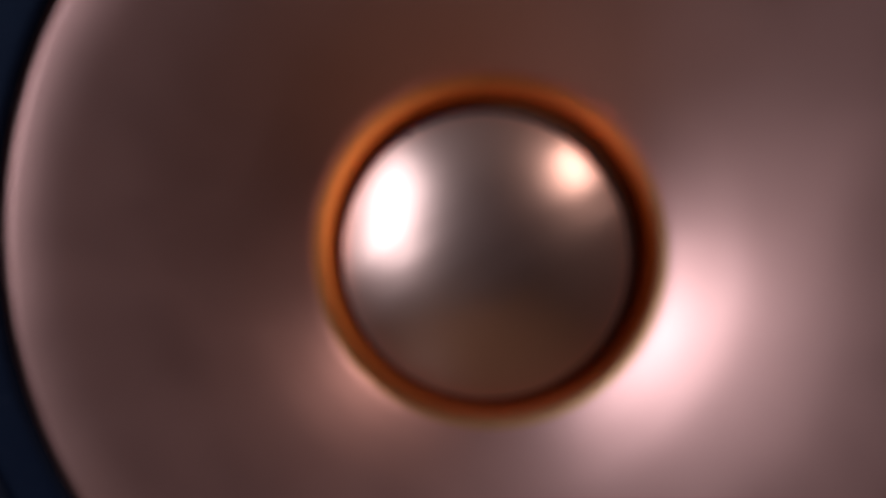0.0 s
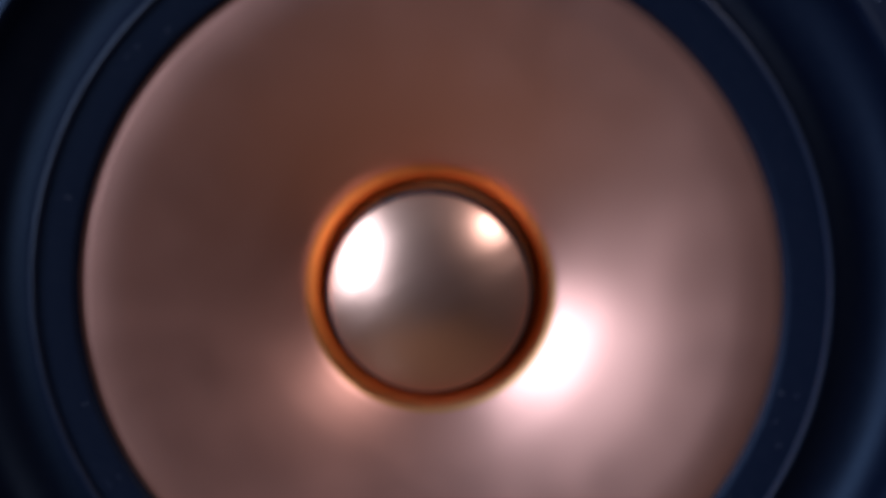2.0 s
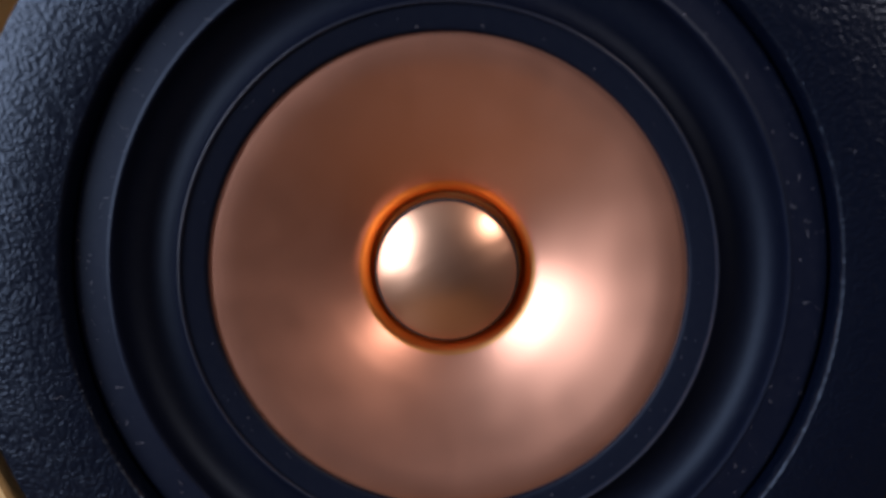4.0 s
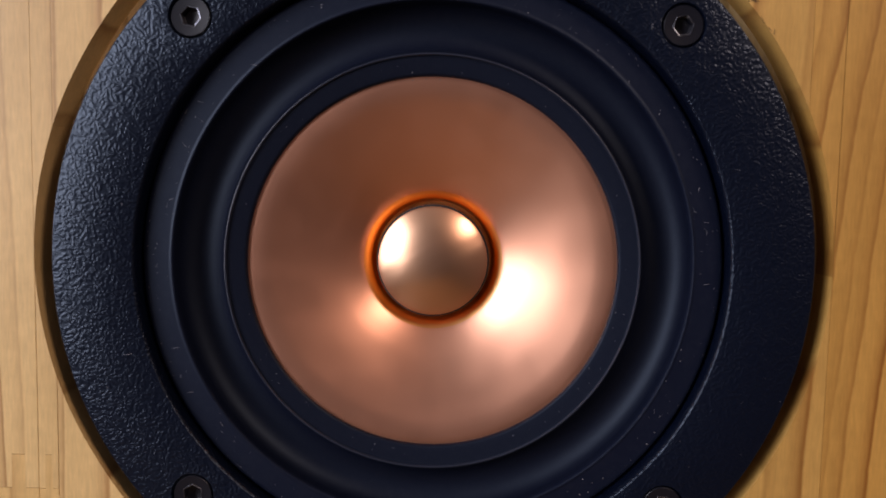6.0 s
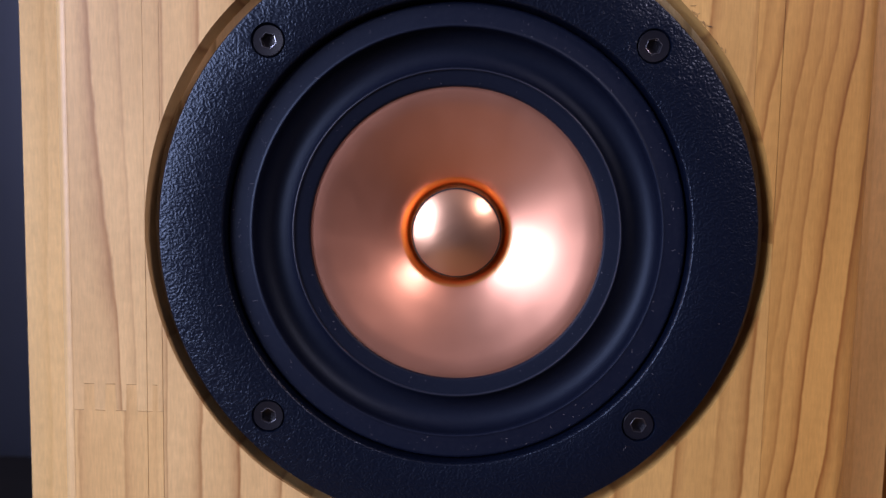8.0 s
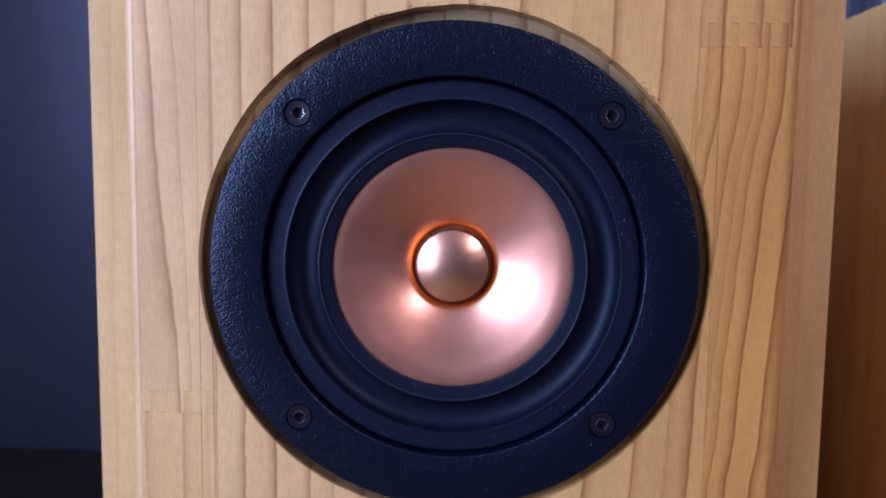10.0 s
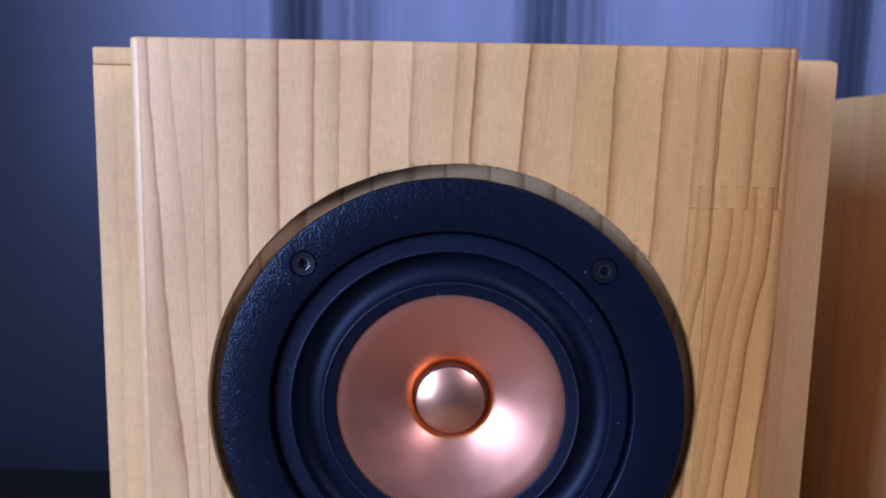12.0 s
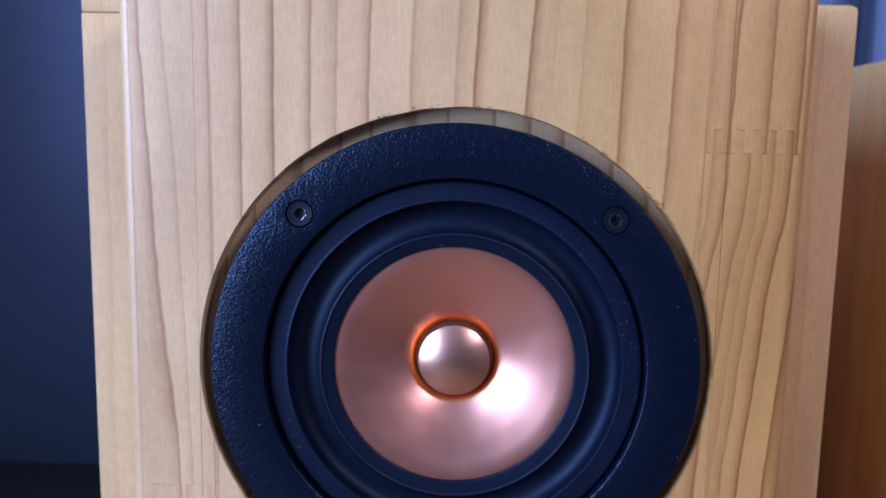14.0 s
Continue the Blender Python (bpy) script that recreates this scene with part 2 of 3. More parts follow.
BLACK = material("black_moulded_flange", (0.0014, 0.0034, 0.0100), 0.33, spec=0.40)
v_ = node(BLACK, "ShaderNodeTexVoronoi", Scale=1750.0, Randomness=1.0)
v_.feature = "SMOOTH_F1"
w_ = node(BLACK, "ShaderNodeTexNoise", Scale=420.0, Detail=2.0)
wire(BLACK, coords(BLACK), w_.inputs["Vector"])
wire(BLACK, coords(BLACK, (1, 1, 1), mix(BLACK, 0.0022, (0.0, 0.0, 0.0), w_.outputs["Color"])), v_.inputs["Vector"])
bump(BLACK, ramp(BLACK, v_.outputs["Distance"], [(0.15, grey(1)), (0.62, grey(0))]).outputs[0], 0.35, 0.00024)
BLACK_SMOOTH = material("black_smooth_frame", (0.0032, 0.0066, 0.0175), 0.46, spec=0.27)
RUBBER = material("surround_rubber", (0.0026, 0.0055, 0.0150), 0.50, spec=0.23)
for m_ in (BLACK_SMOOTH, RUBBER):
    d_ = node(m_, "ShaderNodeTexNoise", Scale=900.0, Detail=6.0, Roughness=0.7)
    wire(m_, coords(m_), d_.inputs["Vector"])
    k_ = bsdf(m_).inputs["Base Color"].default_value[0]
    wire(m_, ramp(m_, d_.outputs["Fac"], [(0.45, (k_, k_ * 1.7, k_ * 4.6)), (0.75, (k_ * 2.2, k_ * 3.0, k_ * 6.0))]).outputs[0], bsdf(m_).inputs["Base Color"])
    bump(m_, d_.outputs["Fac"], 0.15, 0.0002)
for m_ in (BLACK, BLACK_SMOOTH, RUBBER):
    bsdf(m_).inputs["Specular Tint"].default_value = (0.62, 0.82, 1.0, 1)
STEEL_BLACK = material("black_oxide_steel", (0.004, 0.005, 0.009), 0.34, spec=0.45)
STEEL_GLINT = material("glint_steel", (0.30, 0.32, 0.36), 0.28, 1.0)
LIP_GLINT = material("lip_glint", (0.012, 0.018, 0.032), 0.40, spec=0.42)
DARK_GAP = material("gap_shade", (0.012, 0.010, 0.010), 0.8)
DUST = material("dust", (0.26, 0.26, 0.27), 0.9)
FIBRE = material("wood_fibre", (0.05, 0.035, 0.02), 0.9)

TABLE = material("dark_table_top", (0.008, 0.007, 0.007), 0.7, spec=0.25)
n_ = node(TABLE, "ShaderNodeTexNoise", Scale=1.0, Detail=4.0)
wire(TABLE, coords(TABLE, (6, 160, 160)), n_.inputs["Vector"])
wire(TABLE, ramp(TABLE, n_.outputs["Fac"], [(0.3, (0.005, 0.004, 0.004)), (0.7, (0.012, 0.009, 0.008))]).outputs[0], bsdf(TABLE).inputs["Base Color"])

CLOTH = material("blue_grey_curtain", (0.16, 0.18, 0.26), 0.85)
w_ = node(CLOTH, "ShaderNodeTexNoise", Scale=1.0, Detail=3.0)
wire(CLOTH, coords(CLOTH, (900, 900, 900)), w_.inputs["Vector"])
wire(CLOTH, ramp(CLOTH, w_.outputs["Fac"], [(0.3, (0.045, 0.060, 0.088)), (0.7, (0.068, 0.085, 0.120))]).outputs[0], bsdf(CLOTH).inputs["Base Color"])
tr_ = CLOTH.node_tree.nodes.new("ShaderNodeBsdfTranslucent")
tr_.inputs[0].default_value = (0.41, 0.47, 0.58, 1)
mx_ = CLOTH.node_tree.nodes.new("ShaderNodeMixShader")
mx_.inputs[0].default_value = 0.6
wire(CLOTH, bsdf(CLOTH).outputs[0], mx_.inputs[1])
wire(CLOTH, tr_.outputs[0], mx_.inputs[2])
wire(CLOTH, mx_.outputs[0], CLOTH.node_tree.nodes["Material Output"].inputs[0])
bump(CLOTH, w_.outputs["Fac"], 0.3, 0.0005)
WALL = material("wall_paint", (0.7, 0.67, 0.63), 0.9)
# unseen south and east walls, dark and brown to shape what the copper reflects
DARK_WALL = material("unseen_wall_dark", (0.068, 0.055, 0.061), 0.9)
BROWN_WALL = material("unseen_wall_brown", (0.12, 0.085, 0.072), 0.9)
n_ = node(WALL, "ShaderNodeTexNoise", Scale=6.0, Detail=8.0)
wire(WALL, coords(WALL), n_.inputs["Vector"])
wire(WALL, ramp(WALL, n_.outputs["Fac"], [(0.3, (0.155, 0.145, 0.142)), (0.7, (0.190, 0.178, 0.172))]).outputs[0], bsdf(WALL).inputs["Base Color"])
FLOOR = pine("floor_wood", (0.34, 0.22, 0.13), (0.30, 0.19, 0.11), (0.20, 0.12, 0.065), rings=30, along="X")


# ---- mesh helpers ----
def link_mesh(name, verts, faces, mat, parent=None, label="", smooth=False):
    me = bpy.data.meshes.new(name)
    me.from_pydata(verts, [], faces)
    bm = bmesh.new()
    bm.from_mesh(me)
    bmesh.ops.recalc_face_normals(bm, faces=bm.faces)
    bm.to_mesh(me)
    bm.free()
    if smooth:
        me.polygons.foreach_set("use_smooth", [True] * len(me.polygons))
        me.set_sharp_from_angle(angle=radians(32))
    me.materials.append(mat)
    ob = new(name, me)
    ob.parent = parent
    if label:
        tagged(ob, label)
    return ob


def part(name, bm, mat, parent=None, label="", smooth=False):
    me = bpy.data.meshes.new(name)
    bmesh.ops.recalc_face_normals(bm, faces=bm.faces)
    bm.to_mesh(me)
    bm.free()
    if smooth:
        me.polygons.foreach_set("use_smooth", [True] * len(me.polygons))
        me.set_sharp_from_angle(angle=radians(32))
    me.materials.append(mat)
    ob = new(name, me)
    ob.parent = parent
    if label:
        tagged(ob, label)
    return ob


def box(bm, x0, x1, y0, y1, z0, z1, bevel=0.0, segments=2):
    r = bmesh.ops.create_cube(bm, size=1)
    vs = r["verts"]
    for v in vs:
        v.co = ((x0 + x1) / 2 + v.co.x * (x1 - x0), (y0 + y1) / 2 + v.co.y * (y1 - y0), (z0 + z1) / 2 + v.co.z * (z1 - z0))
    if bevel:
        es = {e for v in vs for e in v.link_edges}
        bmesh.ops.bevel(bm, geom=list(es), offset=bevel, segments=segments, affect="EDGES", profile=0.5)


def boxed(name, dims, mat, parent=None, label="", bevel=0.0):
    bm = bmesh.new()
    box(bm, *dims, bevel=bevel)
    return part(name, bm, mat, parent, label, smooth=bevel > 0)


def revolve(name, profile, mat, parent=None, label="", steps=192, closed=False):
    """A ring or dish from (radius, depth) in mm, turned about the driver's axis (local y, into the box)."""
    verts, faces = [], []
    n = len(profile)
    for i in range(steps):
        a = 2 * math.pi * i / steps
        for r, d in profile:
            verts.append((r * 0.001 * math.cos(a), d * 0.001, r * 0.001 * math.sin(a)))
    for i in range(steps):
        j = (i + 1) % steps
        for k in range(n if closed else n - 1):
            l = (k + 1) % n
            faces.append((i * n + k, i * n + l, j * n + l, j * n + k))
    return link_mesh(name, verts, faces, mat, parent, label, smooth=True)


def curve(points, steps=8):
    """A smooth run through (radius, depth) points (Catmull-Rom)."""
    p = [points[0], *points, points[-1]]
    out = []
    for i in range(1, len(p) - 2):
        for s in range(steps):
            t = s / steps
            q = []
            for k in (0, 1):
                a, b, c, d = p[i - 1][k], p[i][k], p[i + 1][k], p[i + 2][k]
                q.append(0.5 * (2 * b + (c - a) * t + (2 * a - 5 * b + 4 * c - d) * t * t + (3 * b - a - 3 * c + d) * t ** 3))
            out.append(tuple(q))
    out.append(points[-1])
    return out


# ---- room ----
def room():
    x0, x1, y0, y1, h = (ROOM[k] for k in ("x0", "x1", "y0", "y1", "h"))
    t = 0.12
    tagged(boxed("floor", (x0 - t, x1 + t, y0 - t, y1 + t, -0.1, 0), FLOOR), "brown wooden floor of the room", "floor", kind="structure")
    tagged(boxed("ceiling", (x0 - t, x1 + t, y0 - t, y1 + t, h, h + 0.1), WALL), "plain painted ceiling", "ceiling", kind="structure")
    bm = bmesh.new()
    w = WIN_N
    box(bm, x0 - t, w["x0"], y1, y1 + t, 0, h)
    box(bm, w["x1"], x1 + t, y1, y1 + t, 0, h)
    box(bm, w["x0"], w["x1"], y1, y1 + t, 0, w["z0"])
    box(bm, w["x0"], w["x1"], y1, y1 + t, w["z1"], h)
    tagged(part("wall_north", bm, WALL), "unseen plain wall with a window opening behind the curtain", "wall", kind="structure")
    tagged(boxed("wall_south", (x0 - t, x1 + t, y0 - t, y0, 0, h), DARK_WALL), "unseen plain wall facing the loudspeakers, kept dark for the copper's reflections", "wall", kind="structure")
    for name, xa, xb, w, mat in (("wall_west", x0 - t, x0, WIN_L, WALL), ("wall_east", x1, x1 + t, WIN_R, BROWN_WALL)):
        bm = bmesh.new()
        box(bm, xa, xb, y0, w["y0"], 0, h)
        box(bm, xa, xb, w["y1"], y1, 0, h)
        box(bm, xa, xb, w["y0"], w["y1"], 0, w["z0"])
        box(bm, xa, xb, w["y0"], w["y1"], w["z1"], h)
        tagged(part(name, bm, mat), "unseen plain wall with a window opening", "wall", kind="structure")


room()


def curtain():
    """Heavy cloth in uneven upright folds, closed all along the wall."""
    rnd = random.Random(4)
    verts, faces = [], []
    cols = 1900
    zs = [0.03, 0.6, 0.9, 1.1, 1.3, 1.6, 2.0, 2.38]
    ph = [rnd.uniform(0, 6.28) for _ in range(6)]
    for i in range(cols):
        x = -1.22 + 2.34 * i / (cols - 1)
        k = 0.15 + 0.85 / (1 + math.exp(-(x + 0.42) * 30))
        # where the cloth is drawn together into tight pleats
        tight = sum(a * math.exp(-((x - c) / w) ** 2) for c, w, a in ((-0.23, 0.070, 1.0), (0.125, 0.050, 0.75), (0.55, 0.085, 0.9)))
        pleat = tight * math.sin(x * 330 + 3.0 * math.sin(x * 57 + ph[3]) + 4.0 * math.sin(x * 23 + ph[5]))
        wave = 0.018 * math.sin(x * 17.45 + 2.3) + 0.007 * math.sin(x * 41 + ph[2])
        for z in zs:
            g = 0.75 + 0.25 * (2.38 - z) / 2.3
            verts.append((x + 0.004 * tight * math.sin(z * 3 + x * 25), 0.90 + g * k * wave + 0.015 * pleat, z))
    n = len(zs)
    for i in range(cols - 1):
        for k in range(n - 1):
            a = i * n + k
            faces.append((a, a + n, a + n + 1, a + 1))
    ob = link_mesh("curtain", verts, faces, CLOTH, smooth=True)
    so = ob.modifiers.new("thickness", "SOLIDIFY")
    so.thickness = 0.002
    tagged(ob, "closed blue-grey cloth curtain hanging in upright folds behind the loudspeakers", "curtain")


curtain()

TABLE_Z = 0.742


def table():
    root = tagged(new("table"), "dark brown nearly black table carrying both loudspeakers", "table")
    root.location = (0.2, 0.1, 0)
    boxed("tabletop", (-0.75, 0.75, -0.12, 0.30, TABLE_Z - 0.03, TABLE_Z), TABLE, root, bevel=0.003)
    for sx in (-0.69, 0.69):
        for sy in (-0.08, 0.25):
            boxed("leg", (sx - 0.025, sx + 0.025, sy - 0.025, sy + 0.025, 0, TABLE_Z - 0.03), TABLE, root, bevel=0.002)


table()

# ---- loudspeaker cabinet ----
FACE = -0.0008        # the front board's face (y), next to the driver's screw plane at y = 0
BOARD = 0.0292        # its thickness
XL, XR = -0.0962, 0.0972   # its edges
TOP = ZC + 0.1101
HOLE_R, HOLE_Z = 0.0746, 0.0008
BODY_L, BODY_R, BODY_D = -0.1206, 0.1220, 0.300


def hole_edge(x):
    """Half the height of the sawn opening at x; a little uneven, as cut by hand."""
    q = HOLE_R * HOLE_R - x * x
    if q <= 0:
        return None
    wob = 0.00025 * math.sin(x * 95) + 0.00008 * math.sin(x * 530 + 1)
    return math.sqrt(q) + wob * min(1, math.sqrt(q) / 0.03)


def face_depth(x, z, top, bottom, rz=0.0016):
    """How far the face lies back at its rounded edges; the one edge is planed rounder towards the foot."""
    d = 0.0
    for e, r in ((x - XL, 0.0034), (XR - x, 0.0030 + 0.0054 * (top - z) / (top - bottom))):
        if e < r:
            d += r - math.sqrt(max(0, r * r - (r - e) ** 2))
    for g in (top - z, z - bottom):
        if g < rz:
            d += rz - math.sqrt(max(0, rz * rz - (rz - g) ** 2))
    return d


def plank(xs, low, high, top, bottom, parent, mat=None):
    """One strip of the glued board, between the heights low(i) and high(i) at each of xs."""
    rows = [0, 0.0003, 0.0008, 0.0016]
    verts, faces = [], []
    for i, x in enumerate(xs):
        lo, hi = low[i], high[i]
        zs = [lo + r for r in rows] + [lo + (hi - lo) * k / 6 for k in (1, 2, 3, 4, 5)] + [hi - r for r in reversed(rows)]
        for z in zs:
            verts.append((x, FACE + face_depth(x, z, top, bottom), z))
        verts.append((x, FACE + BOARD, hi))
        verts.append((x, FACE + BOARD, lo))
    n = len(rows) * 2 + 7
    for i in range(len(xs) - 1):
        for k in range(n):
            l = (k + 1) % n
            faces.append((i * n + k, i * n + l, (i + 1) * n + l, (i + 1) * n + k))
    faces.append(tuple(range(n)))
    faces.append(tuple((len(xs) - 1) * n + k for k in range(n)))
    ob = link_mesh("strip", verts, faces, mat or PINE_FACE, parent, smooth=True)
    return ob


def comb(px, z, h, teeth):
    """A finger joint's line along px: (x, z) steps up and down, with px's own columns kept."""
    out = []
    x0, x1 = px[0], px[-1]
    for k in range(teeth):
        a, b = x0 + (x1 - x0) * k / teeth, x0 + (x1 - x0) * (k + 1) / teeth
        zz = z + (h if k % 2 else 0)
        out += [(q, zz) for q in (a + 0.00007, *[x for x in px if a + 0.0001 < x < b - 0.0001], b - 0.00007)]
    return out


EDGES = [XL, -0.0928, -0.0707, -0.0530, -0.0357, -0.0150, 0.0022, 0.0192, 0.0430, 0.0685, XR]
JOINTS = {1: (-0.0446, 0.0066, 9, PINE_FOOT), 9: (0.0640, 0.0064, 13, PINE_BEND)}     # foot, height, fingers, wood below
OPEN_SEAMS = (-0.0707,)


def front_board(parent, bottom, top):
    board = new("front_panel")
    board.parent = parent
    tagged(board, "glued-up pine front board with a round sawn opening")
    for s in range(len(EDGES) - 1):
        x0, x1 = (EDGES[s + k] + (1, -1)[k] * (0.00003 if EDGES[s + k] in OPEN_SEAMS else 0.0) for k in (0, 1))
        xs = list(np.linspace(x0, x1, 15))
        for e in (0.0, 0.0003, 0.0009, 0.0018, 0.0030, 0.0045, 0.0060, 0.0072, 0.0084):     # finer columns on the rounded edges
            xs += [xx for xx in (XL + e, XR - e) if x0 < xx < x1]
        inside = [x for x in (-HOLE_R + 1e-5, HOLE_R - 1e-5) if x0 < x < x1]
        for x in inside:
            xs.append(x)
        xs += [q for k in range(1, 240) for q in ((HOLE_R - 1e-5) * math.cos(math.pi * k / 240),) if x0 < q < x1 and abs(q) > 0.03]
        xs = sorted(x for x in xs if x0 <= x <= x1)
        j = JOINTS.get(s)
        spans = []
        solid = [x for x in xs if hole_edge(x) is None]
        cut = [x for x in xs if hole_edge(x) is not None]
        if not cut:
            spans.append((xs, [bottom] * len(xs), [top] * len(xs)))
        else:
            up = [hole_edge(x) + HOLE_Z for x in cut]
            dn = [-hole_edge(x) + HOLE_Z for x in cut]
            if solid and solid[0] < cut[0]:
                spans.append((solid + [cut[0]], [bottom] * (len(solid) + 1), [top] * (len(solid) + 1)))
            if solid and solid[-1] > cut[-1]:
                spans.append(([cut[-1]] + solid, [bottom] * (len(solid) + 1), [top] * (len(solid) + 1)))
            spans.append((cut, up, [top] * len(cut)))
            spans.append((cut, [bottom] * len(cut), dn))
        for px, lo, hi in spans:
            if j and max(lo) < j[0] - 0.002 and min(hi) > j[0] + j[1] + 0.002:
                line = comb(px, j[0], j[1], max(3, round(j[2] * (px[-1] - px[0]) / (x1 - x0))))
                lx, lz = [p[0] for p in line], [p[1] for p in line]
                plank(lx, [z + 0.00005 for z in lz], list(np.interp(lx, px, hi)), top, bottom, board)
                plank(lx, list(np.interp(lx, px, lo)), [z - 0.00005 for z in lz], top, bottom, board, j[3])
            else:
                plank(px, lo, hi, top, bottom, board)
    return board


def cabinet(name, place, label, drop=0.0, hand=1):
    """Origin on the driver's axis at the screw plane."""
    root = tagged(new(name), label, "loudspeaker cabinet", "pair of loudspeaker cabinets")
    root.location = place
    bottom = TABLE_Z - ZC
    top = TOP - ZC - drop
    front_board(root, bottom, top)
    y0, y1 = FACE + BOARD + 0.0001, FACE + BOARD + BODY_D
    def span(a, b):
        return sorted((hand * a, hand * b))
    boxed("side_panel", (*span(BODY_L, BODY_L + 0.022), y0, y1, bottom, top - 0.0058), PINE_SIDE, root, bevel=0.0004)
    boxed("side_panel", (*span(BODY_R - 0.022, BODY_R), y0, y1, bottom, top), PINE_SIDE, root, bevel=0.0024)
    boxed("top_panel", (*span(BODY_L, BODY_R - 0.0222), y0, y1, top - 0.0056, top), PINE_SIDE, root, bevel=0.0007)
    boxed("bottom_panel", (*span(BODY_L + 0.0222, BODY_R - 0.0222), y0, y1, bottom, bottom + 0.02), PINE_SIDE, root)
    boxed("back_panel", (*span(BODY_L + 0.0222, BODY_R - 0.0222), y1 - 0.02, y1, bottom + 0.0202, top - 0.0058), PINE_SIDE, root)
    revolve("rebate", [(80, 6.0), (56, 6.0), (56, 20), (80, 20)], PINE_CUT, root, "raw sawn ledge round the opening", closed=True)
    return root


# ---- driver ----
def flange(root):
    """Moulded ring with four screw holes, rounded at its rim."""
    steps = 192
    bm = bmesh.new()

    def loop(cx, cz, r, n, y):
        vs = [bm.verts.new((cx + r * math.cos(2 * math.pi * k / n), y, cz + r * math.sin(2 * math.pi * k / n))) for k in range(n)]
        return [bm.edges.new((vs[k], vs[(k + 1) % n])) for k in range(n)], vs
    edges = []
    y = -0.0019
    es, outer = loop(0, 0, 0.0703, steps, y)
    edges += es
    es, inner = loop(0, 0, 0.0559, steps, y)
    edges += es
    wells = []
    for sx in (-1, 1):
        for sz in (-1, 1):
            es, vs = loop(sx * 0.0447, sz * 0.0447, 0.0041, 40, y)
            edges += es
            wells.append(vs)
    bmesh.ops.triangle_fill(bm, use_beauty=True, use_dissolve=False, edges=edges, normal=(0, -1, 0))

    def skirt(vs, moves):
        ring = vs
        for scale, depth, c in moves:
            nxt = [bm.verts.new((c[0] + (v.co.x - c[0]) * scale, depth, c[1] + (v.co.z - c[1]) * scale)) for v in vs]
            for k in range(len(vs)):
                bm.faces.new((ring[k], ring[(k + 1) % len(vs)], nxt[(k + 1) % len(vs)], nxt[k]))
            ring = nxt
    o = (0, 0)
    skirt(outer, [(1.0055, -0.0018, o), (1.0095, -0.0014, o), (1.0107, -0.0006, o), (1.0107, 0.0060, o)])
    skirt(inner, [(0.9965, -0.00182, o), (0.9935, -0.0016, o), (0.9915, -0.0012, o), (0.9905, -0.0006, o), (0.9895, 0.0010, o), (0.989, 0.0030, o)])
    for vs, (sx, sz) in zip(wells, [(a, b) for a in (-1, 1) for b in (-1, 1)]):
        c = (sx * 0.0447, sz * 0.0447)
        skirt(vs, [(0.97, -0.0017, c), (0.955, -0.0012, c), (0.95, 0.0012, c), (0.0, 0.0014, c)])
    bmesh.ops.remove_doubles(bm, verts=bm.verts, dist=1e-6)
    return part("flange", bm, BLACK, root, "grained black moulded mounting ring", smooth=True)


